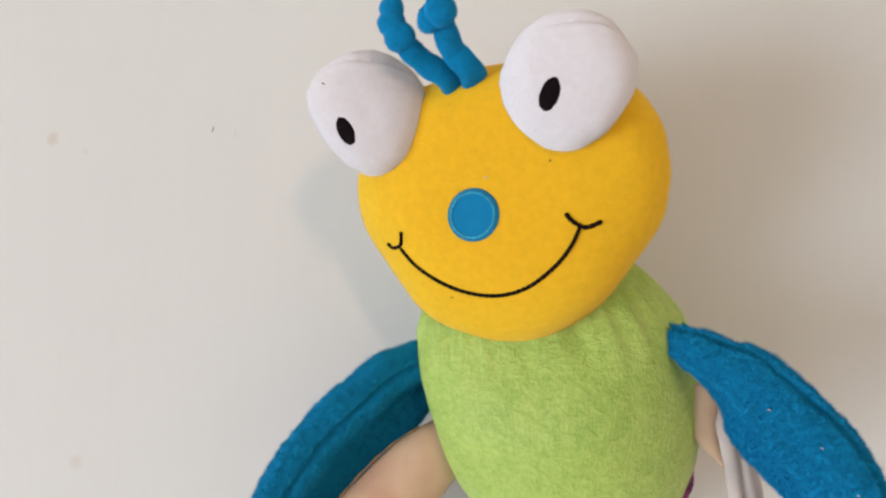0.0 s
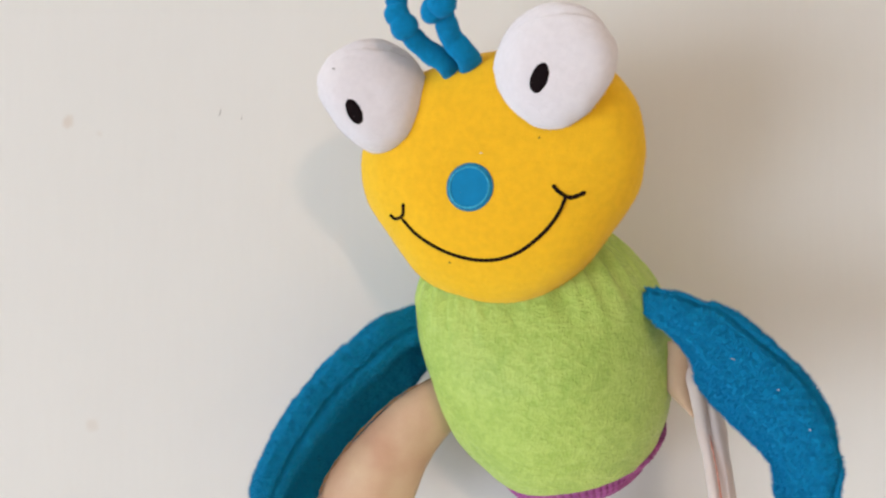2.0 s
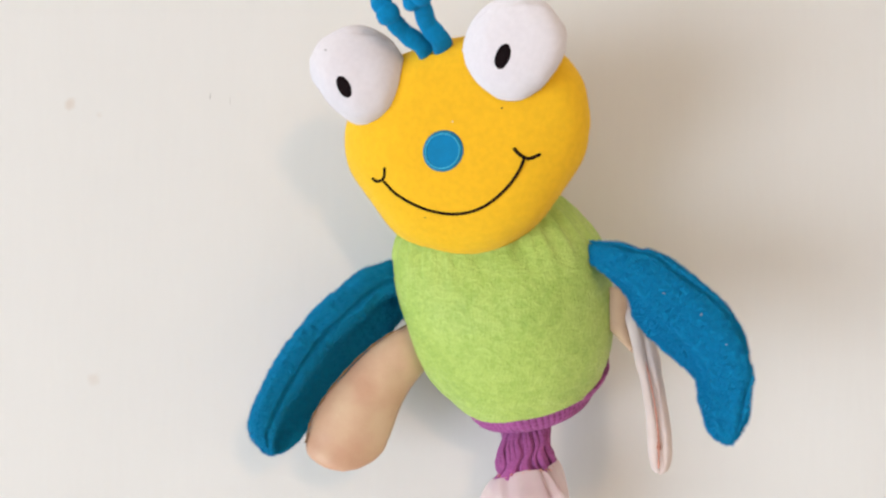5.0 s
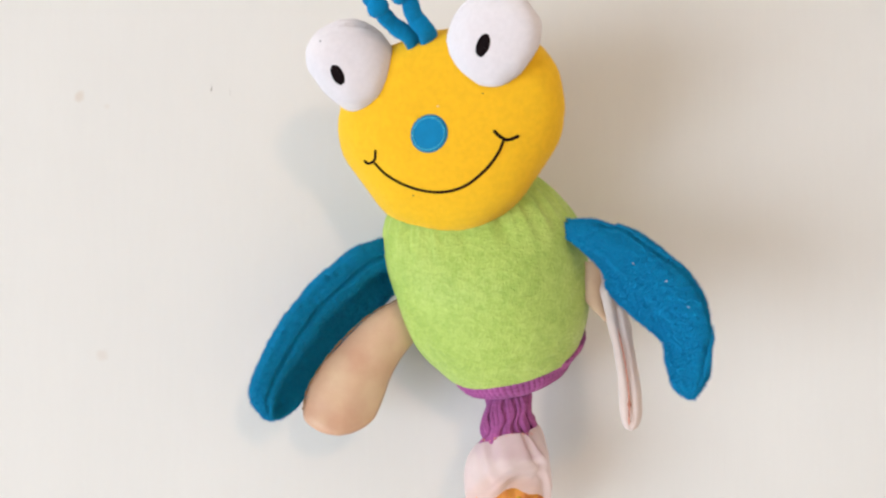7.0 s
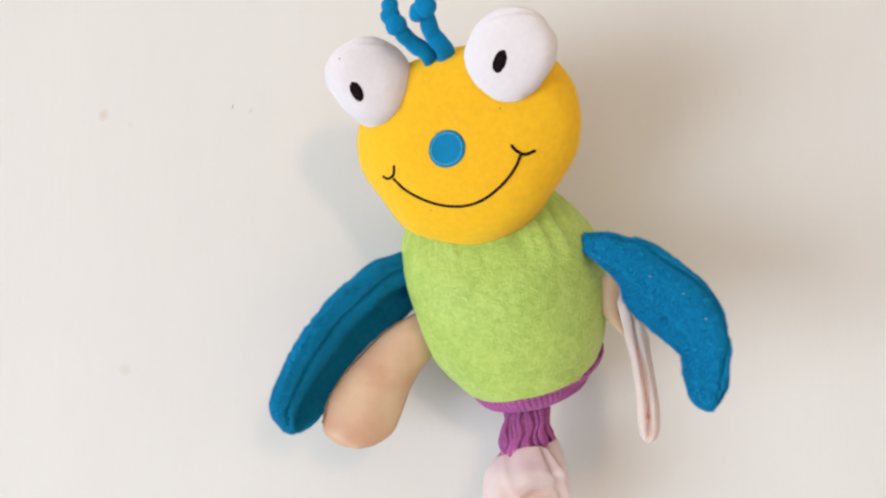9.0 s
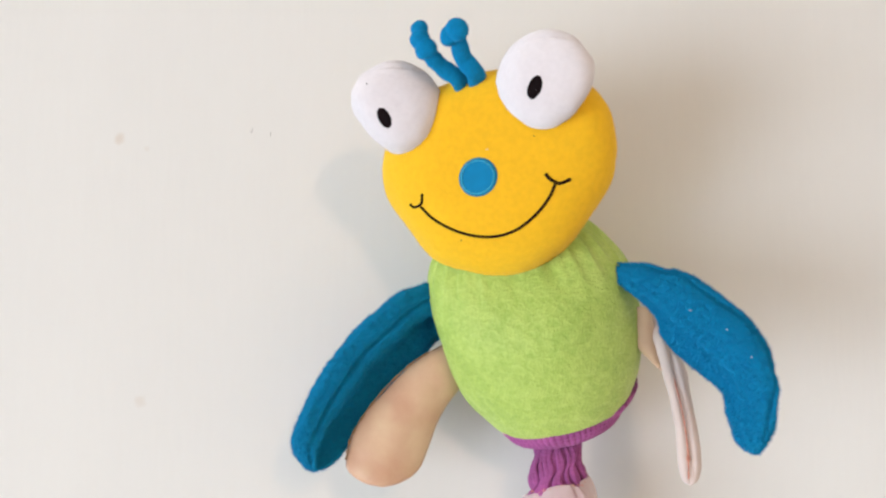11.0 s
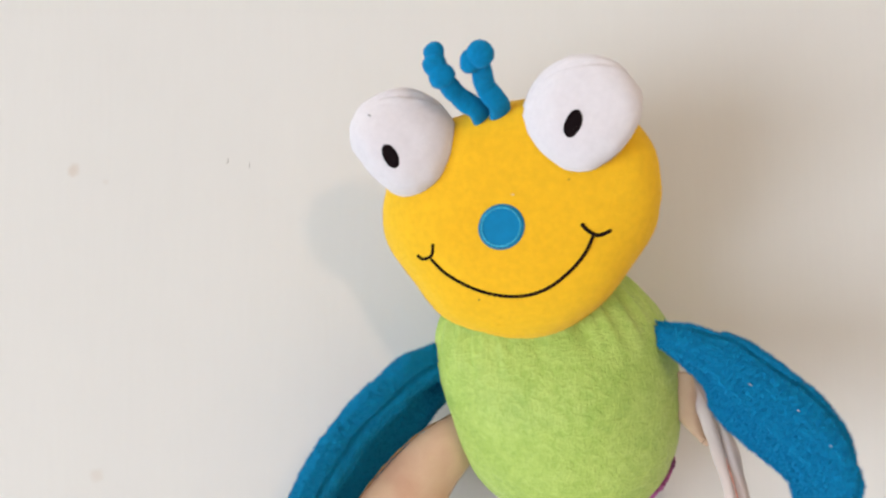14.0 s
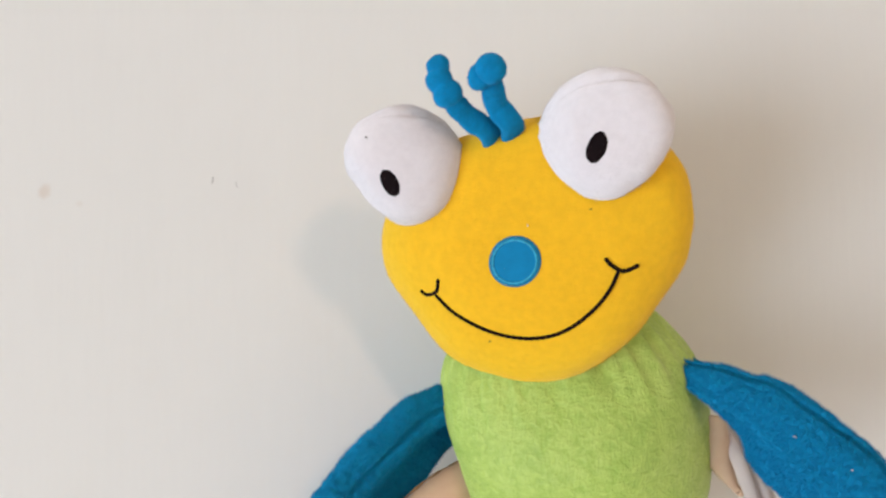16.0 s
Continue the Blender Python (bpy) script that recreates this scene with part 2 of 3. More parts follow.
def tube(points, radius, steps=60, sides=12, flat=1.0, ends=True):
    """A tube along a smooth curve; radius is a function of u; flat squeezes it along y."""
    rings = []
    for k in range(steps + 1):
        u = k / steps
        q = catmull(points, u)
        t = (catmull(points, min(1, u + 0.01)) - catmull(points, max(0, u - 0.01))).normalized()
        side = t.cross(Vector((0, 1, 0)))
        side = side.normalized() if side.length > 1e-4 else Vector((1, 0, 0))
        up = side.cross(t).normalized()
        r = radius(u)
        rings.append([q + side * (r * math.cos(a)) + up * (r * flat * math.sin(a)) for a in [2 * math.pi * i / sides for i in range(sides)]])
    return skin(rings, ends)


def leaf(stations, thick, steps=70, across=16, tip=0.12, root=0.0, face=(0, -1, 0), sink=None):
    """A stuffed wing: stations are (outer, middle, inner) points along it; thick(u, w) is half its thickness, sink(u, w) how far it lies back."""
    rows = list(zip(*stations))
    rings = []
    for k in range(steps + 1):
        u = k / steps
        o, m, i = (catmull(r, u) for r in rows)
        mid = m
        s = 1.0
        if u > 1 - tip:
            s = math.sqrt(max(0.0, 1 - ((u - 1 + tip) / tip) ** 2)) * 0.97 + 0.03
        if u < root:
            s = math.sqrt(max(0.0, 1 - ((root - u) / root) ** 2)) * 0.9 + 0.1
        along = (catmull(rows[1], min(1, u + 0.02)) - catmull(rows[1], max(0, u - 0.02))).normalized()
        line = []
        for j in range(across + 1):
            w = j / across
            # a smooth bend through the three points
            q = o * ((1 - w) * (1 - 2 * w)) + m * (4 * w * (1 - w)) + i * (w * (2 * w - 1))
            line.append(mid + (q - mid) * s)
        front, rear = [], []
        for j, q in enumerate(line):
            d = (line[min(j + 1, across)] - line[max(j - 1, 0)])
            n = along.cross(d)
            n = n.normalized() if n.length > 1e-9 else Vector((0, -1, 0))
            if n.dot(Vector(face)) < 0:
                n = -n
            w = j / across
            h = thick(u, w) * (math.sin(math.pi * min(1, max(0, w * 0.94 + 0.03))) ** 0.5) * (0.10 + 0.90 * s)
            if sink:
                q = q - n * (sink(u, w) * s)
            front.append(q + n * h)
            rear.append(q - n * h)
        rings.append(front + rear[::-1])
    return skin(rings)


def fuzz(name, source, mat, parent, count, length, width, seed, label="", tuft=0.0):
    """Short fibres that stand off a fleece surface, joined in one mesh; with tuft they lean together in clumps of that size."""
    rng = np.random.default_rng(seed)
    me = source.data
    me.calc_loop_triangles()
    tri = np.array([t.vertices[:] for t in me.loop_triangles])
    co = np.array([v.co[:] for v in me.vertices])
    a, b, c = co[tri[:, 0]], co[tri[:, 1]], co[tri[:, 2]]
    nrm = np.cross(b - a, c - a)
    area = np.linalg.norm(nrm, axis=1)
    nrm = nrm / np.maximum(area, 1e-12)[:, None]
    pick = rng.choice(len(tri), count, p=area / area.sum())
    s, t = rng.random(count), rng.random(count)
    flip = s + t > 1
    s[flip], t[flip] = 1 - s[flip], 1 - t[flip]
    p = a[pick] + (b - a)[pick] * s[:, None] + (c - a)[pick] * t[:, None]
    lean = rng.normal(size=(count, 3))
    d = nrm[pick] + lean * (0.55 if not tuft else 0.30)
    if tuft:
        q = p * (2 * math.pi / tuft)
        q = q + 1.3 * np.sin(q[:, [1, 2, 0]] * 0.37 + seed)
        d += 0.75 * np.sin(q[:, [2, 0, 1]] + np.array([0.0, 2.1, 4.2])) * np.cos(q[:, [1, 2, 0]] * 0.73)
    d /= np.linalg.norm(d, axis=1)[:, None]
    side = np.cross(d, rng.normal(size=(count, 3)))
    side /= np.linalg.norm(side, axis=1)[:, None]
    L = length * rng.uniform(0.4, 1.1, count)[:, None]
    v = np.stack([p - side * width, p + side * width, p + d * L], axis=1).reshape(-1, 3)
    mesh = bpy.data.meshes.new(name)
    mesh.from_pydata(v.tolist(), [], np.arange(count * 3).reshape(-1, 3).tolist())
    mesh.materials.append(mat)
    ob = new(name, mesh)
    ob.parent = parent
    ob.matrix_parent_inverse = parent.matrix_world.inverted()
    return tagged(ob, label, kind="stuff")


# ---- the room ----
# X1 set close so the unseen east wall returns fill light
X0, X1, Y0, GROUND, TOP = -1.60, 1.45, -2.4, 0.35, 2.75
tagged(link("wall_north", boxes(((X0 - 0.12, WALL_Y, GROUND - 0.1), (X1 + 0.12, WALL_Y + 0.12, TOP))), M_WALL, smooth=False), "off-white painted wall with faint streaks and stains", "wall", kind="structure")
tagged(link("wall_east", boxes(((X1, Y0, GROUND), (X1 + 0.12, WALL_Y - 0.001, TOP))), M_CREAM_BOUNCE, smooth=False), "unseen side wall, cream to bounce warm light", "wall", kind="structure")
tagged(link("wall_south", boxes(((X0 - 0.12, Y0 - 0.12, GROUND), (X1 + 0.12, Y0, TOP))), M_CREAM_BOUNCE, smooth=False), "unseen rear wall, cream to bounce warm light", "wall", kind="structure")
wy0, wy1, wz0, wz1 = WINDOW[1] - 1.10, WINDOW[1] + 1.10, WINDOW[2] - 0.50, WINDOW[2] + 0.50
tagged(link("wall_west", boxes(((X0 - 0.12, Y0, GROUND), (X0, wy0, TOP)), ((X0 - 0.12, wy1, GROUND), (X0, WALL_Y - 0.001, TOP)),
                               ((X0 - 0.12, wy0, GROUND), (X0, wy1, wz0)), ((X0 - 0.12, wy0, wz1), (X0, wy1, TOP))), M_WHITE, smooth=False),
       "off-white painted wall with a window opening", "wall", kind="structure")
# unseen floor, raised to GROUND as a reflector for the lower wall
tagged(link("floor", boxes(((X0 - 0.12, Y0 - 0.12, GROUND - 0.1), (X1 + 0.12, WALL_Y - 0.001, GROUND - 0.001))), M_FLOOR, smooth=False), "unseen pale floor, raised to bounce light upward", "floor", kind="structure")
tagged(link("ceiling", boxes(((X0 - 0.12, Y0 - 0.12, TOP + 0.001), (X1 + 0.12, WALL_Y + 0.12, TOP + 0.1))), M_CREAM_BOUNCE, smooth=False), "unseen ceiling, cream to bounce warm light", "ceiling", kind="structure")
f = 0.04
tagged(link("window_1", boxes(((X0 - 0.10, wy0, wz0), (X0 - 0.07, wy0 + f, wz1)), ((X0 - 0.10, wy1 - f, wz0), (X0 - 0.07, wy1, wz1)),
                              ((X0 - 0.10, wy0 + f, wz0), (X0 - 0.07, wy1 - f, wz0 + f)), ((X0 - 0.10, wy0 + f, wz1 - f), (X0 - 0.07, wy1 - f, wz1))), M_WHITE, smooth=False),
       "white painted window frame in the side wall", "window", kind="structure")

# ---- the plush toy ----
toy = new("plush_toy")
toy.location = (0.05, 0.62, 1.08)
bpy.context.view_layer.update()
tagged(toy, "bright plush insect toy with yellow head and lime velvet body", "plush toy")

# head: a wide, tapering cushion, its top and one cheek turned forward
HEAD = (0.016, 0.571, 1.359)
HEAD_R = (0.0693, 0.0694, 0.0635, 0.0555, 0.0600, 0.0715, 0.0740, 0.0672, 0.0695, 0.0690, 0.0666, 0.0645)
HEAD_SHEAR = (-0.30, -0.40, -0.10)      # lean forward per metre: sideways, above and below the middle
bm = pillow(HEAD, HEAD_R, 0.057, 0.052, HEAD_SHEAR, 2.5, 144, 72)
rumple(bm, 0.05, 0.0016, 1)
head = part("head", bm, M_YELLOW, toy, "yellow fleece head with a stitched smile")

fuzz("nap", head, M_YELLOW, head, 30000, 0.0012, 0.00005, 21)

from mathutils.bvhtree import BVHTree
head_tree = BVHTree.FromPolygons([v.co.copy() for v in head.data.vertices], [p.vertices[:] for p in head.data.polygons])


def on_head(x, z, lift=0.0):
    """The head's front surface straight behind (x, z)."""
    hit, n, _, _ = head_tree.ray_cast(Vector((x, 0.2, z)), Vector((0, 1, 0)))
    if hit is None:
        hit, n, _, _ = head_tree.find_nearest(Vector((x, 0.55, z)))
    if n.y > 0:
        n = -n
    return hit + n * lift, n


# eyes: stuffed white domes, each with a stitched black pupil
def eye(c, radii, front, back, shear, pupil, size, lean, seed):
    rings = []
    for j in range(1, 60):
        lat = -1 + 2 * j / 60
        ring = []
        for i in range(96):
            q = pillow_point(c, radii, front, back, shear, 2.55, i / 96, lat)
            edge = lat + 0.06 + 0.58 * math.sin(2 * math.pi * i / 96)      # the seam shows above, and hides behind the eye below
            ridge = 0.0007 * math.exp(-(edge / 0.05) ** 2) - 0.0013 * math.exp(-((edge - 0.10) / 0.06) ** 2)
            pucker = 1 + 0.35 * math.sin(i * 1.9) * math.sin(i * 0.7 + seed)
            ring.append(q + (q - Vector(c)).normalized() * (ridge * pucker))
        rings.append(ring)
    bm = skin(rings)
    rumple(bm, 0.022, 0.0011, seed)
    e = part("eye", bm, M_EYE, toy, "white fleece bulging eye")
    tree = BVHTree.FromPolygons([v.co.copy() for v in e.data.vertices], [p.vertices[:] for p in e.data.polygons])
    rings = []
    rough = random.Random(seed)
    for k in range(1, 7):
        s = k / 6
        ring = []
        for i in range(28):
            a = 2 * math.pi * i / 28
            j = 1 + 0.05 * rough.uniform(-1, 1) if k == 6 else 1
            x, z = size[0] * s * j * math.cos(a), size[1] * s * j * math.sin(a)
            x, z = x * math.cos(lean) - z * math.sin(lean), x * math.sin(lean) + z * math.cos(lean)
            hit, n, _, _ = tree.ray_cast(Vector((pupil[0] + x, 0.2, pupil[1] + z)), Vector((0, 1, 0)))
            lift = 0.0007 if k < 6 else -0.0004
            ring.append(hit + (n if n.y < 0 else -n) * lift)
        rings.append(ring)
    fuzz("nap", e, M_EYE, e, 12000, 0.0013, 0.00005, 22 + seed)
    part("pupil", skin(rings), M_BLACK, e, "black stitched oval pupil")
    return e


eye((-0.0480, 0.543, 1.3955), (0.0285, 0.0268, 0.0262, 0.0260, 0.0264, 0.0276, 0.0262, 0.0235, 0.0250, 0.0290, 0.0300, 0.0290), 0.027, 0.034, (-0.10, 0.05), (-0.0537, 1.3825), (0.0037, 0.0068), radians(30), 3)
eye((0.0369, 0.5080, 1.4008), (0.0278, 0.0279, 0.0282, 0.0284, 0.0276, 0.0262, 0.0256, 0.0262, 0.0274, 0.0281, 0.0272, 0.0266), 0.026, 0.034, (-0.38, 0.05), (0.0303, 1.3918), (0.0040, 0.0068), radians(-16), 4)


# nose: a round blue patch with a satin-stitched rim
def nose_patch(cx, cz, r):
    rings = []
    for k in range(1, 9):
        s = k / 8
        ring = []
        for i in range(48):
            a = 2 * math.pi * i / 48
            q, n = on_head(cx + r * s * math.cos(a), cz + r * 1.02 * s * math.sin(a), 0.0009 if k < 8 else -0.0004)
            ring.append(q)
        rings.append(ring)
    return skin(rings)


NX, NZ, NR = 0.0008, 1.3475, 0.0110
nose = part("nose", nose_patch(NX, NZ, NR), M_NOSE, toy, "round blue fabric nose")
bm = bmesh.new()
for i in range(110):
    a = 2 * math.pi * i / 110
    q0, n0 = on_head(NX + NR * 0.84 * math.cos(a), NZ + NR * 0.86 * math.sin(a), 0.0010)
    q1, n1 = on_head(NX + NR * 1.0 * math.cos(a + 0.03), NZ + NR * 1.02 * math.sin(a + 0.03), 0.0004)
    t = (q1 - q0).normalized()
    s = t.cross(n0).normalized() * 0.00030
    ridge = (q0 + q1) / 2 + n0 * 0.0006
    v = [bm.verts.new(p) for p in (q0 - s, q0 + s, ridge - s, ridge + s, q1 - s, q1 + s)]
    bm.faces.new((v[0], v[1], v[3], v[2]))
    bm.faces.new((v[2], v[3], v[5], v[4]))
part("stitched_rim", bm, M_THREAD_BLUE, nose, "light blue satin-stitched rim")

ring = [on_head(NX + NR * 0.83 * math.cos(a), NZ + NR * 0.85 * math.sin(a), 0.0012)[0] for a in [2 * math.pi * i / 40 for i in range(41)]]
M_LINE = material("pale_blue_thread", (0.05, 0.46, 0.70), 0.7, 0.1, 0.15, 600, 3500, 0.6, 0.0003)
part("stitch_line", tube(ring, lambda u: 0.00058 * (0.85 + 0.15 * math.sin(150 * u)), 160, 6), M_LINE, nose, "thin pale blue stitch line")

# mouth: a backstitched black smile with a short cross stroke at each end
def stitched(points, r, length):
    samples = [on_head(*catmull([(x, 0, z) for x, z in points], k / 80).xz, 0.0004)[0] for k in range(81)]
    total = sum((b - a).length for a, b in zip(samples, samples[1:]))
    n = max(3, round(total / length))
    return tube(samples[::4], lambda u: r * (0.78 + 0.30 * abs(math.sin(math.pi * u * n))) * (0.5 if u < 0.01 or u > 0.99 else 1), steps=n * 6, sides=8)


SMILE = ((-0.0330, 1.3340), (-0.0240, 1.3250), (-0.0090, 1.3168), (0.0075, 1.3135), (0.0215, 1.3163), (0.0335, 1.3250), (0.0410, 1.3345), (0.0445, 1.3425))
mouth = part("mouth", stitched(SMILE, 0.00086, 0.0024), M_BLACK, toy, "black stitched smiling mouth")
part("mouth_corner", stitched(((-0.0395, 1.3362), (-0.0365, 1.3340), (-0.0325, 1.3355), (-0.0318, 1.3410)), 0.00085, 0.0024), M_BLACK, mouth)
part("mouth_corner", stitched(((0.0385, 1.3480), (0.0420, 1.3445), (0.0470, 1.3425), (0.0535, 1.3450)), 0.00095, 0.0024), M_BLACK, mouth)

# body: a stuffed lime velvet egg, leaning, gathered at the neck
AXIS = Vector((-0.26, -0.22, 0.94)).normalized()
SIDE = Vector((0.97, 0, 0.245)).normalized()
FRONT = SIDE.cross(AXIS).normalized()
if FRONT.y > 0:
    FRONT = -FRONT
CENTRE = Vector((0.0455, 0.603, 1.258))


def turned(profile, squeeze, around, steps, pleat=None):
    rings = []
    for k in range(steps + 1):
        u = k / steps
        q = catmull([(s, 0, r) for s, r in profile], u)
        s, r = q.x, q.z
        ring = []
        for i in range(around):
            a = 2 * math.pi * i / around
            m = r + (pleat(a, s) if pleat else 0)
            ring.append(CENTRE + AXIS * s + SIDE * (m * math.cos(a)) + FRONT * (m * squeeze * (1 - 0.42 * max(0.0, min(1.0, (s - 0.005) / 0.05)) ** 1.3) * math.sin(a)))
        rings.append(ring)
    return skin(rings)


def gathers(a, s):
    top = max(0.0, min(1.0, (s - 0.022) / 0.032))
    fold = 1 - 2.2 * abs(noise.noise(Vector((5.5 * math.cos(a), 5.5 * math.sin(a), 9 * s + 3))))
    fine = noise.noise(Vector((13 * math.cos(a) + 4, 13 * math.sin(a), 14 * s)))
    return top ** 1.5 * (0.30 + 0.70 * max(0.0, math.sin(a))) * (0.0046 * (fold - 0.4) + 0.0028 * fine) + 0.0006 * math.sin(5 * a + 60 * s) - 0.0055 * max(0.0, math.cos(a)) * max(0.0, min(1.0, (s - 0.030) / 0.028))


BODY = ((-0.0555, 0.034), (-0.0602, 0.0412), (-0.0588, 0.0462), (-0.045, 0.0552), (-0.030, 0.0613), (-0.010, 0.0655), (0.015, 0.0670), (0.036, 0.0662), (0.058, 0.0590), (0.072, 0.044), (0.080, 0.025))
bm = turned(BODY, 0.87, 300, 150, gathers)
rumple(bm, 0.040, 0.0012, 5)
rumple(bm, 0.008, 0.00022, 6)
body = part("body", bm, M_LIME, toy, "lime green crushed velvet body")
fuzz("nap", body, M_LIME, body, 30000, 0.0007, 0.00007, 24, tuft=0.007)
BAND = ((-0.060, 0.0428), (-0.067, 0.0405), (-0.073, 0.0340), (-0.0765, 0.0225), (-0.0775, 0.010))


def body_radius(s):
    """The body's half width at the height s of its lower part."""
    low = [q for q in BODY[2:7]]
    for (s0, r0), (s1, r1) in zip(low, low[1:]):
        if s <= s1:
            return r0 + (r1 - r0) * max(0.0, (s - s0) / (s1 - s0))
    return low[-1][1]


def ribbed_band():
    """Knitted cotton with upright ribs and fine cross rows; its upper edge climbs one flank of the body."""
    rings = []
    for k in range(73):
        v = k / 72
        ring = []
        for i in range(640):
            a = 2 * math.pi * i / 640
            climb = 0.009 * max(0.0, math.cos(a)) ** 4
            if v < 0.35:
                f = 1 - v / 0.35
                s = -0.0585 + climb * f
                r = 0.0434 + max(0.0, body_radius(s) + 0.0026 - 0.0434) * min(1.0, climb * 400)
            else:
                q = catmull([(x, 0, z) for x, z in BAND], (v - 0.35) / 0.65)
                s, r = q.x, q.z - 0.0020 * max(0.0, math.cos(a))
                r += 0.0056 * min(1.0, climb * 400) * max(0.0, 1 - (v - 0.35) / 0.14)
            rib = abs(math.sin(32 * a + 0.5 * math.sin(5 * a)))
            r += 0.0013 * (rib ** 0.6 - 0.6) + 0.00040 * math.sin(1900 * s) + 0.0005 * math.sin(9 * a) * math.sin(300 * s)
            ring.append(CENTRE + AXIS * s + SIDE * (r * math.cos(a)) + FRONT * (r * 0.87 * math.sin(a)))
        rings.append(ring)
    return skin(rings)


bm = ribbed_band()
band = part("band", bm, M_PURPLE, toy, "purple ribbed cotton band under the body")

# tail: a pleated purple cord, a scrunched net ruffle and the start of an orange ribbon tuft
def drape(centres, halves, depth, folds, amount, around, steps, seed):
    rings = []
    for k in range(steps + 1):
        u = k / steps
        c = catmull(centres, u)
        h = catmull([(v, 0, 0) for v in halves], u).x
        ring = []
        for i in range(around):
            a = 2 * math.pi * i / around
            w = amount * (math.sin(folds * a + 1.6 * math.sin(9 * u + seed)) + 0.5 * math.sin((folds + 5) * a + 5 * u + seed))
            m = h * (1 + w)
            ring.append(c + Vector((m * math.cos(a), m * depth * math.sin(a), 0.004 * w * math.cos(a * 2))))
        rings.append(ring)
    return skin(rings)


def cord(a, k):
    """One gathered pleat of the tail, hanging in a slight zigzag."""
    rng = random.Random(k)
    x, y = math.cos(a), math.sin(a)
    pts = []
    for j in range(10):
        u = j / 9
        h = 0.0128 + 0.0058 * u
        pts.append((0.0572 - 0.0015 * u + x * h + 0.0026 * math.sin(14 * u + 0.8 * k) * (0.2 + 0.8 * u) + 0.003 * u * max(0.0, x), 0.612 + y * h * 0.75, 1.184 - 0.046 * u + rng.uniform(-0.0006, 0.0006)))
    size = rng.uniform(0.0013, 0.0023)
    return tube(pts, lambda u: size * (1 + 0.18 * math.sin(22 * u + k)), 30, 8)


core = drape(((0.0572, 0.612, 1.186), (0.0565, 0.612, 1.165), (0.0557, 0.612, 1.138)), (0.0120, 0.0140, 0.0155), 0.75, 9, 0.04, 60, 20, 1)
tail = part("tail", core, M_PURPLE, toy, "gathered purple cotton tail")
for k in range(26):
    part("pleat", rumple(cord(2 * math.pi * (k + 0.3 * math.sin(k * 2.4)) / 26, k), 0.006, 0.0004, 7), M_PURPLE, tail)


def crease(a, u, a0, u0, slope, width, reach):
    """A soft ridge of slack cloth running at a slant round the sleeve."""
    d = (a - a0 + math.pi) % (2 * math.pi) - math.pi
    return math.exp(-((u - u0 - slope * d) / width) ** 2) * math.exp(-(d / reach) ** 2)


def net_ruffle():
    """A bunched sleeve of sheer net: smooth slack lobes, a slanting fold, its lower hem lifted in front."""
    rings = []
    for k in range(73):
        u = k / 72
        ring = []
        for i in range(180):
            a = 2 * math.pi * i / 180
            h = 0.0200 + 0.0090 * math.sin(math.pi * u * 0.72) ** 0.8
            h += 0.0013 * math.sin(4 * a + 2.2 * u + 0.8) + 0.0006 * math.sin(9 * a - 3 * u)
            h += 0.0046 * crease(a, u, 4.95, 0.66, -0.30, 0.10, 0.75) - 0.0038 * crease(a, u, 4.95, 0.86, -0.34, 0.08, 0.70)
            h += 0.0036 * crease(a, u, 5.55, 0.40, 1.60, 0.16, 0.45) - 0.0022 * crease(a, u, 5.25, 0.22, 1.50, 0.12, 0.40)
            h += 0.0026 * crease(a, u, 4.20, 0.50, 1.10, 0.14, 0.45)
            side = math.cos(a)
            top = 1.1560 - 0.0085 * max(0.0, -side) ** 1.5 + 0.0030 * max(0.0, side) ** 2 - 0.0030 * math.exp(-((a - 5.35) / 0.16) ** 2)
            hem = 1.1085 + 0.0110 * math.exp(-((a - 4.85) / 0.75) ** 2) + 0.0015 * math.sin(7 * a)
            ring.append(Vector((0.0568 - 0.001 * u + h * side, 0.611 + 0.74 * h * math.sin(a), top + (hem - top) * u)))
        rings.append(ring)
    return rumple(skin(rings, False), 0.016, 0.0006, 8, 2)


ruffle = part("ruffle", net_ruffle(), M_TULLE, toy, "scrunched sheer white net ruffle")
bm = drape(((0.056, 0.611, 1.124), (0.055, 0.611, 1.113), (0.054, 0.612, 1.096), (0.054, 0.612, 1.078)), (0.012, 0.0225, 0.0245, 0.006), 0.74, 9, 0.10, 120, 40, 3)
rumple(bm, 0.010, 0.0016, 9)
tuft = part("tuft", bm, M_ORANGE, toy, "orange and yellow cloth tuft")
for k in range(8):
    x, z = 0.036 + 0.0042 * k, 1.1095 + 0.0020 * math.sin(k * 2.3)
    part("ribbon_loop", tube(((x - 0.0012, 0.600, z - 0.012), (x - 0.0006, 0.5925, z - 0.004), (x + 0.0004, 0.5935, z + 0.001), (x + 0.0014, 0.600, z - 0.002)), lambda u: 0.0021, 16, 10), M_YARN, tuft)
loops = []
for k in range(15):
    a = math.pi * (1.05 + 0.92 * k / 14)
    x, y = 0.0570 + 0.0190 * math.cos(a), 0.611 + 0.0150 * math.sin(a)
    z = 1.1555 - 0.0065 * max(0.0, -math.cos(a)) + 0.0006 * math.sin(k * 2.1)
    loops.append(tube(((x - 0.0009, y, z - 0.001), (x, y - 0.0008, z + 0.0006 + 0.0007 * math.sin(k * 1.7)), (x + 0.0012, y, z - 0.0008)), lambda u: 0.00028, 8, 6))
part("edge_stitching", join(*loops), M_RED, ruffle, "coral thread at the net's edge")

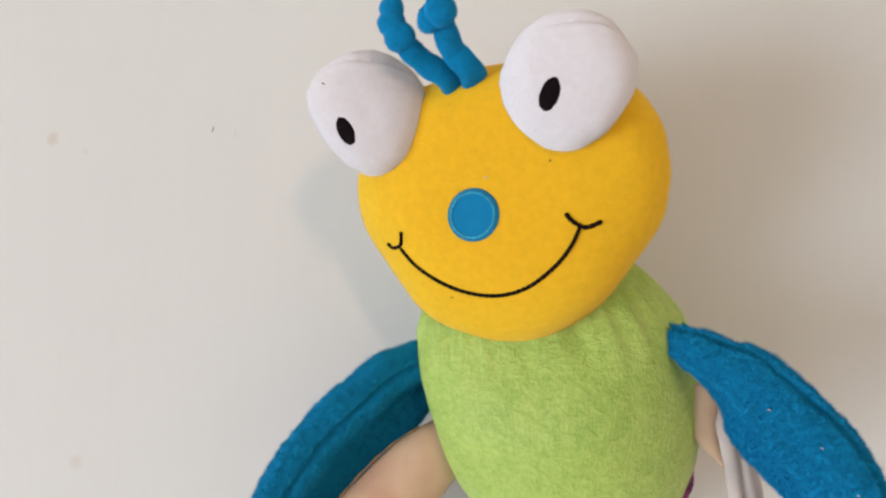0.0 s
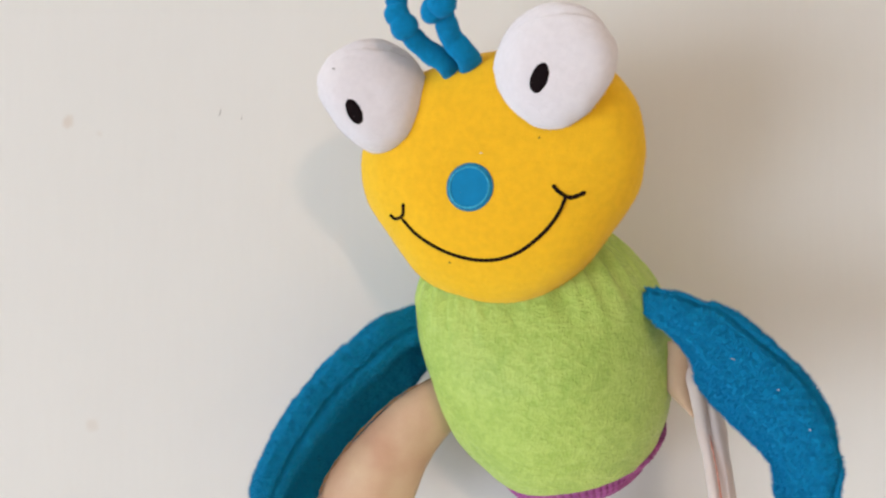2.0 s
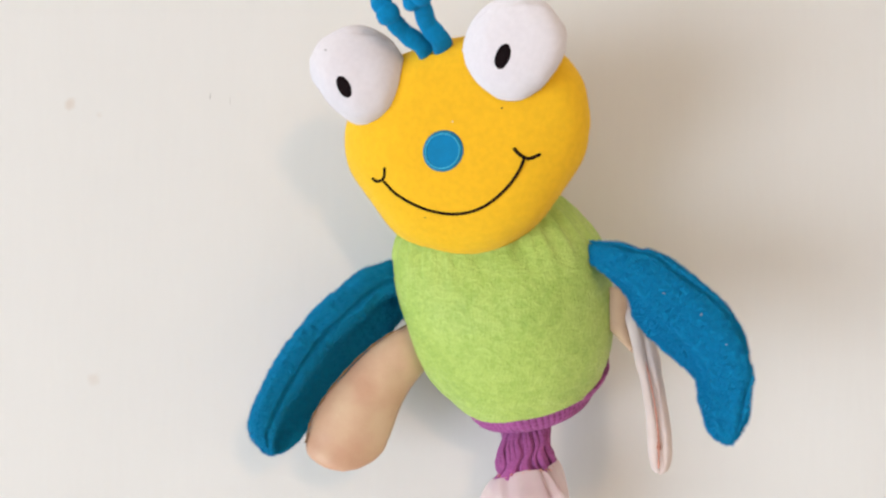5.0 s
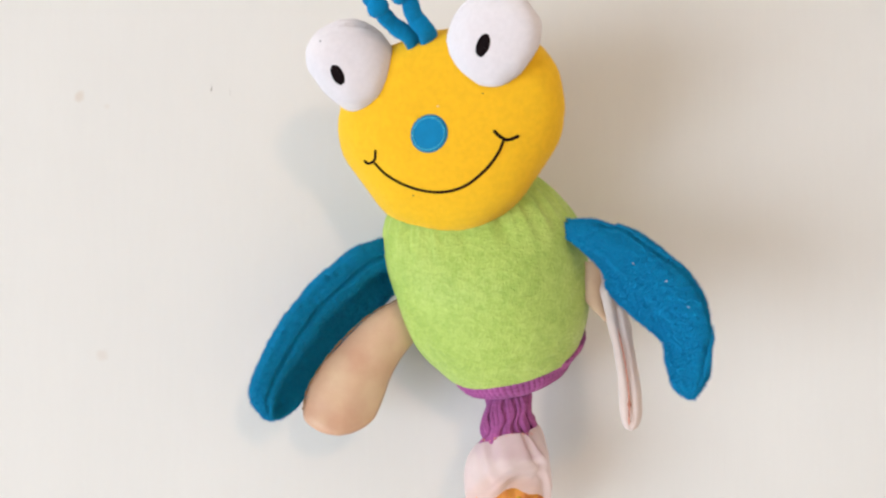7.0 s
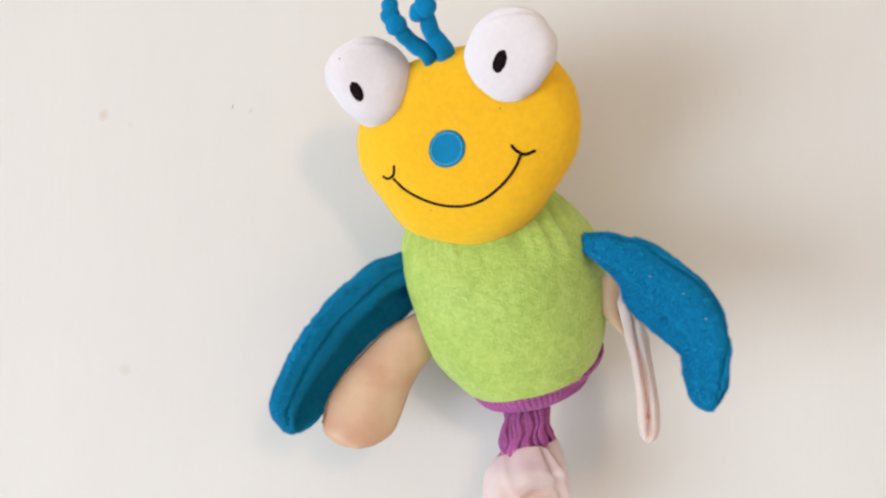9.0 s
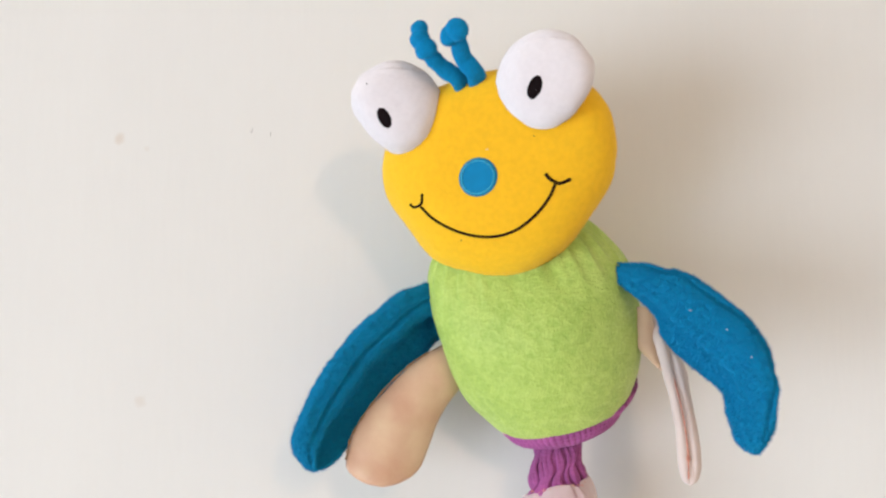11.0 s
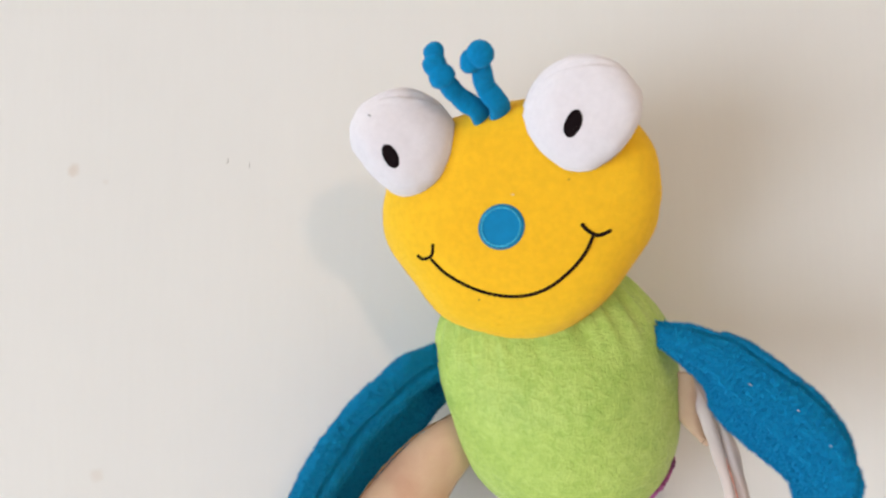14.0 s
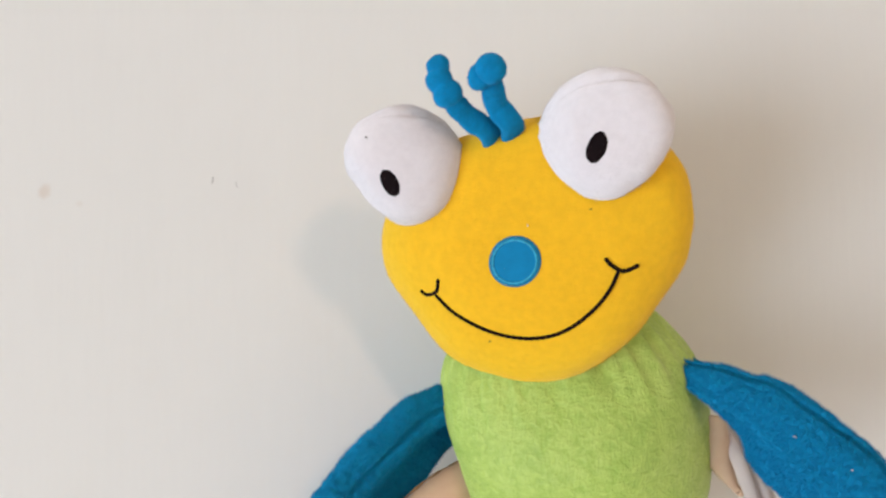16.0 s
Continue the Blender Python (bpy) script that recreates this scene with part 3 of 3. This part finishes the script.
# antennae: knotted blue cords
def antenna(points, radius, lumps, seed):
    strap = tube(points, lambda u: radius * (1.22 - 0.35 * u + 0.04 * math.sin(30 * u + seed)), 50, 20, 0.5)
    knots = [pillow(c, (w, h, w, h, w, h), d, d, (0, 0), 2.2, 36, 18) for c, w, h, d in lumps]
    bm = join(strap, *knots)
    rumple(bm, 0.006, 0.0002, seed)
    ob = part("antenna", bm, M_ANT, toy, "knotted blue felt antenna")
    fuzz("nap", ob, M_ANT, ob, 7000, 0.0009, 0.00009, 40 + seed)


ANT_L = ((-0.0042, 0.538, 1.3994), (-0.0103, 0.516, 1.4043), (-0.0197, 0.509, 1.4092), (-0.0278, 0.502, 1.4163), (-0.0334, 0.502, 1.428))
ANT_R = ((0.0029, 0.536, 1.4008), (-0.0009, 0.511, 1.4063), (-0.0078, 0.504, 1.4131), (-0.0113, 0.493, 1.4209), (-0.013, 0.489, 1.4256))
antenna(ANT_L, 0.0049, (((-0.0293, 0.501, 1.418), 0.0066, 0.0060, 0.0058), ((-0.0324, 0.501, 1.4232), 0.0056, 0.0058, 0.0052), ((-0.0327, 0.502, 1.4296), 0.0047, 0.0050, 0.0047)), 1)
antenna(ANT_R, 0.0050, (((-0.0122, 0.488, 1.4246), 0.0065, 0.0065, 0.0062), ((-0.0162, 0.491, 1.422), 0.0056, 0.0050, 0.0050)), 2)


# wings
def blue_wing(stations, thick, seed, tip, label, sink=None):
    bm = leaf(stations, thick, 230, 96, tip, sink=sink)
    rumple(bm, 0.020, 0.0012, seed)
    rumple(bm, 0.0034, 0.0007, seed + 1, 2)
    w = part("wing", bm, M_BLUE, toy, label)
    fuzz("nap", w, M_BLUE, w, 120000, 0.0022, 0.00010, 50 + seed, tuft=0.0034)
    return w


LEFT = (((0.008, 0.610, 1.291), (0.006, 0.628, 1.278), (0.004, 0.644, 1.271)),
        ((-0.034, 0.588, 1.286), (-0.029, 0.612, 1.264), (-0.022, 0.642, 1.251)),
        ((-0.061, 0.577, 1.269), (-0.050, 0.609, 1.245), (-0.039, 0.643, 1.227)),
        ((-0.083, 0.573, 1.247), (-0.068, 0.607, 1.226), (-0.056, 0.639, 1.208)),
        ((-0.101, 0.574, 1.219), (-0.086, 0.604, 1.202), (-0.073, 0.630, 1.188)),
        ((-0.1125, 0.577, 1.192), (-0.099, 0.599, 1.184), (-0.084, 0.614, 1.178)),
        ((-0.1150, 0.582, 1.172), (-0.103, 0.593, 1.168), (-0.090, 0.602, 1.165)))


def folded(u, w):
    """A fat rolled outer lip, a crease, and a thinner inner lobe."""
    lip = 0.0085 * math.sqrt(max(0.0, 1 - ((w - 0.17) / 0.23) ** 2)) - 0.0050 * math.exp(-((w - 0.150) / 0.022) ** 2)
    return 0.0018 + lip + 0.0030 * math.exp(-((w - 0.85) / 0.15) ** 2)


blue_wing(LEFT, folded, 11, 0.16, "blue terry fleece wing, folded lengthwise", lambda u, w: 0.0085 * math.exp(-((w - 0.60) / 0.20) ** 2))
RIGHT = (((0.0905, 0.583, 1.2986), (0.0916, 0.5819, 1.2966), (0.093, 0.584, 1.2941)),
         ((0.1103, 0.553, 1.2951), (0.1095, 0.544, 1.2819), (0.112, 0.558, 1.2701)),
         ((0.131, 0.535, 1.286), (0.1237, 0.53, 1.268), (0.1177, 0.549, 1.25)),
         ((0.145, 0.512, 1.2698), (0.1356, 0.503, 1.2518), (0.1314, 0.536, 1.2351)),
         ((0.1529, 0.493, 1.2495), (0.1458, 0.489, 1.2349), (0.1387, 0.524, 1.2274)),
         ((0.1535, 0.481, 1.2244), (0.1484, 0.485, 1.2154), (0.1417, 0.513, 1.2185)),
         ((0.1514, 0.477, 1.1977), (0.1442, 0.481, 1.1935), (0.1334, 0.494, 1.1972)))
blue_wing(RIGHT, lambda u, w: 0.0072 + 0.0006 * math.exp(-((w - 0.06) / 0.04) ** 2) - 0.0056 * math.exp(-((w - 0.135) / 0.026) ** 2) + 0.0022 * math.exp(-((w - 0.58) / 0.07) ** 2) - 0.0014 * math.exp(-((w - 0.78) / 0.10) ** 2), 13, 0.13, "blue terry fleece wing, curved forward")


def pale_wing(stations, thick, mat, label, tip, seed, face=(0, -1, 0)):
    bm = leaf(stations, thick, 70, 18, tip, face=face)
    rumple(bm, 0.030, 0.0012, seed)
    return part("under_wing", bm, mat, toy, label)


under = pale_wing((((-0.006, 0.614, 1.251), (0.0, 0.612, 1.248), (0.004, 0.622, 1.236)),
         ((-0.0368, 0.609, 1.2361), (-0.0223, 0.604, 1.2316), (-0.0065, 0.614, 1.2217)),
         ((-0.0612, 0.607, 1.2134), (-0.0405, 0.601, 1.2085), (-0.0198, 0.611, 1.2026)),
         ((-0.0778, 0.605, 1.1897), (-0.0535, 0.599, 1.1848), (-0.0301, 0.608, 1.1809)),
         ((-0.0834, 0.603, 1.1692), (-0.0598, 0.597, 1.1682), (-0.0348, 0.605, 1.1672)),
         ((-0.0811, 0.597, 1.1573), (-0.0592, 0.593, 1.1564), (-0.0374, 0.598, 1.1563))),
          lambda u, w: 0.0040, M_BEIGE, "beige satin under-wing", 0.24, 15)
M_PIPING = material("brown_edge_piping", (0.42, 0.27, 0.15), 0.7, 0.0, 0.2, 300, 2500, 0.4, 0.0002)
EDGE = ((-0.006, 0.612, 1.2525), (-0.0373, 0.607, 1.2371), (-0.062, 0.605, 1.2142), (-0.0788, 0.603, 1.1902), (-0.0837, 0.601, 1.173))
part("piping", tube(EDGE, lambda u: 0.0007 * (0.8 + 0.3 * math.sin(70 * u)), 70, 8), M_PIPING, under, "brown stitched edge")
strip = pale_wing((((0.1141, 0.6, 1.266), (0.12, 0.596, 1.265), (0.1276, 0.604, 1.264)),
         ((0.1169, 0.58, 1.2504), (0.1219, 0.576, 1.2484), (0.1294, 0.584, 1.2465)),
         ((0.1162, 0.554, 1.2292), (0.1209, 0.55, 1.2292), (0.1282, 0.558, 1.2292)),
         ((0.1168, 0.539, 1.2093), (0.1214, 0.535, 1.2093), (0.1286, 0.543, 1.2083)),
         ((0.1165, 0.528, 1.1894), (0.1211, 0.524, 1.1903), (0.1282, 0.532, 1.1893)),
         ((0.1157, 0.522, 1.1701), (0.1195, 0.518, 1.1702), (0.1266, 0.526, 1.1691))),
                  lambda u, w: 0.0052 - 0.0030 * math.exp(-((w - 0.42) / 0.07) ** 2), M_PALE, "pale pink satin under-wing with a coral seam", 0.12, 17)
SEAM = ((0.118, 0.592, 1.265), (0.1199, 0.572, 1.2485), (0.119, 0.546, 1.2292), (0.1195, 0.53, 1.2093), (0.1192, 0.52, 1.1904), (0.1176, 0.514, 1.1742))
part("seam", tube(SEAM, lambda u: 0.00040 * (0.45 + 0.5 * abs(math.sin(60 * u)) + 0.5 * u + 1.6 * math.exp(-((u - 0.86) / 0.025) ** 2)), 90, 8), M_RED, strip, "coral edge stitching")
pale_wing((((0.1027, 0.58, 1.2713), (0.1084, 0.579, 1.2713), (0.1133, 0.582, 1.2694)),
           ((0.1047, 0.58, 1.2489), (0.1114, 0.578, 1.2479), (0.1182, 0.582, 1.246)),
           ((0.1117, 0.581, 1.2393), (0.1163, 0.58, 1.2373), (0.1209, 0.582, 1.2345)),
           ((0.1203, 0.582, 1.2345), (0.1222, 0.581, 1.2317), (0.1241, 0.582, 1.2297))),
          lambda u, w: 0.0022, M_BEIGE, "folded beige satin root of the under-wing", 0.15, 19)

# hook that carries the toy, between its back and the wall
bm = tube(((0.040, 0.673, 1.285), (0.040, 0.655, 1.285), (0.040, 0.640, 1.287), (0.040, 0.634, 1.294)), lambda u: 0.0022, 20, 12)
tagged(link("wall_hook", bm, M_STEEL), "small steel peg in the wall behind the toy", "hook")


# hairs stuck to the paint
def hair(points, r, label):
    bm = tube([(x, WALL_Y - 0.0003, z) for x, z in points], lambda u: r * (1 - 0.6 * u), 16, 6)
    tagged(link("hair", bm, M_HAIR), label, "hair", "hairs on the wall")


hair(((-0.1605, 1.4040), (-0.1599, 1.4052), (-0.1596, 1.4076)), 0.00026, "short dark hair stuck to the wall")
hair(((-0.1460, 1.4010), (-0.1459, 1.4050)), 0.00012, "fine dark hair stuck to the wall")


# lint caught in the fleece
def lint(x, z, size, mat, label, seed):
    q, n = on_head(x, z, 0.0008)
    bm = tube((q - Vector((size, 0, 0.0003)), q + Vector((0, -0.0004, size * 0.5)), q + Vector((size, 0, -size * 0.4))), lambda u: 0.00020, 8, 6)
    part("lint", bm, mat, head, label)


lint(0.0320, 1.3690, 0.0004, M_HAIR, "dark fleck of lint", 1)
lint(0.0060, 1.3630, 0.0004, M_EYE, "white fleck of lint", 2)
lint(-0.0085, 1.3125, 0.0004, M_HAIR, "loose black thread end", 3)


def surface_tree(ob):
    return BVHTree.FromPolygons([v.co.copy() for v in ob.data.vertices], [p.vertices[:] for p in ob.data.polygons])


left_eye = [o for o in toy.children if o.name.startswith("eye")][0]
q = surface_tree(left_eye).ray_cast(Vector((-0.0640, 0.2, 1.4030)), Vector((0, 1, 0)))[0] - Vector((0, 0.0009, 0))
part("lint", tube((q - Vector((0.0005, 0, -0.0002)), q - Vector((0, 0.0004, 0)), q + Vector((0.0005, 0, -0.0002))), lambda u: 0.00024, 8, 6), M_HAIR, left_eye, "dark fleck of lint")

right_wing = [o for o in toy.children if o.name.startswith("wing")][1]
wing_tree = surface_tree(right_wing)
for x, z, size in ((0.1220, 1.2690, 0.0008), (0.1350, 1.2585, 0.0005), (0.1435, 1.2440, 0.0004)):
    q = wing_tree.ray_cast(Vector((x, 0.2, z)), Vector((0, 1, 0)))[0] - Vector((0, 0.0014, 0))
    part("lint", tube((q - Vector((size, 0, -size * 0.4)), q + Vector((0, -0.0003, 0.0002)), q + Vector((size, 0, -size * 0.5))), lambda u: 0.00019, 8, 6), M_EYE, right_wing, "white fleck of lint")

# hanging lamp behind the camera: a shallow metal dish on a cord
M_DISH = material("cream_enamel", (0.70, 0.66, 0.58), 0.4, 0.0, 0.04, 20, 300, 0.1, 0.0002)
lamp = new("hanging_lamp")
lamp.location = (LAMP[0], LAMP[1], TOP)
bpy.context.view_layer.update()
tagged(lamp, "cream enamel dish lamp hanging on a cord", "lamp")
aim = look(LAMP, (0.1, 0.6, 1.3))
rings = []
for k in range(13):
    u = k / 12
    rings.append([aim @ Vector((math.cos(a) * (0.03 + 0.20 * u), math.sin(a) * (0.03 + 0.20 * u), 0.10 - 0.09 * u * u)) for a in [2 * math.pi * i / 40 for i in range(40)]])
for k in range(12, -1, -1):
    u = k / 12
    rings.append([aim @ Vector((math.cos(a) * (0.025 + 0.202 * u), math.sin(a) * (0.025 + 0.202 * u), 0.096 - 0.089 * u * u)) for a in [2 * math.pi * i / 40 for i in range(40)]])
part("shade", skin(rings), M_DISH, lamp)
top = aim @ Vector((0, 0, 0.10))
part("cord", tube((top, (top.x, top.y, top.z + 0.05), (LAMP[0], top.y, TOP - 0.05), (LAMP[0], top.y, TOP)), lambda u: 0.003, 24, 8), M_HAIR, lamp, "dark cloth cord")
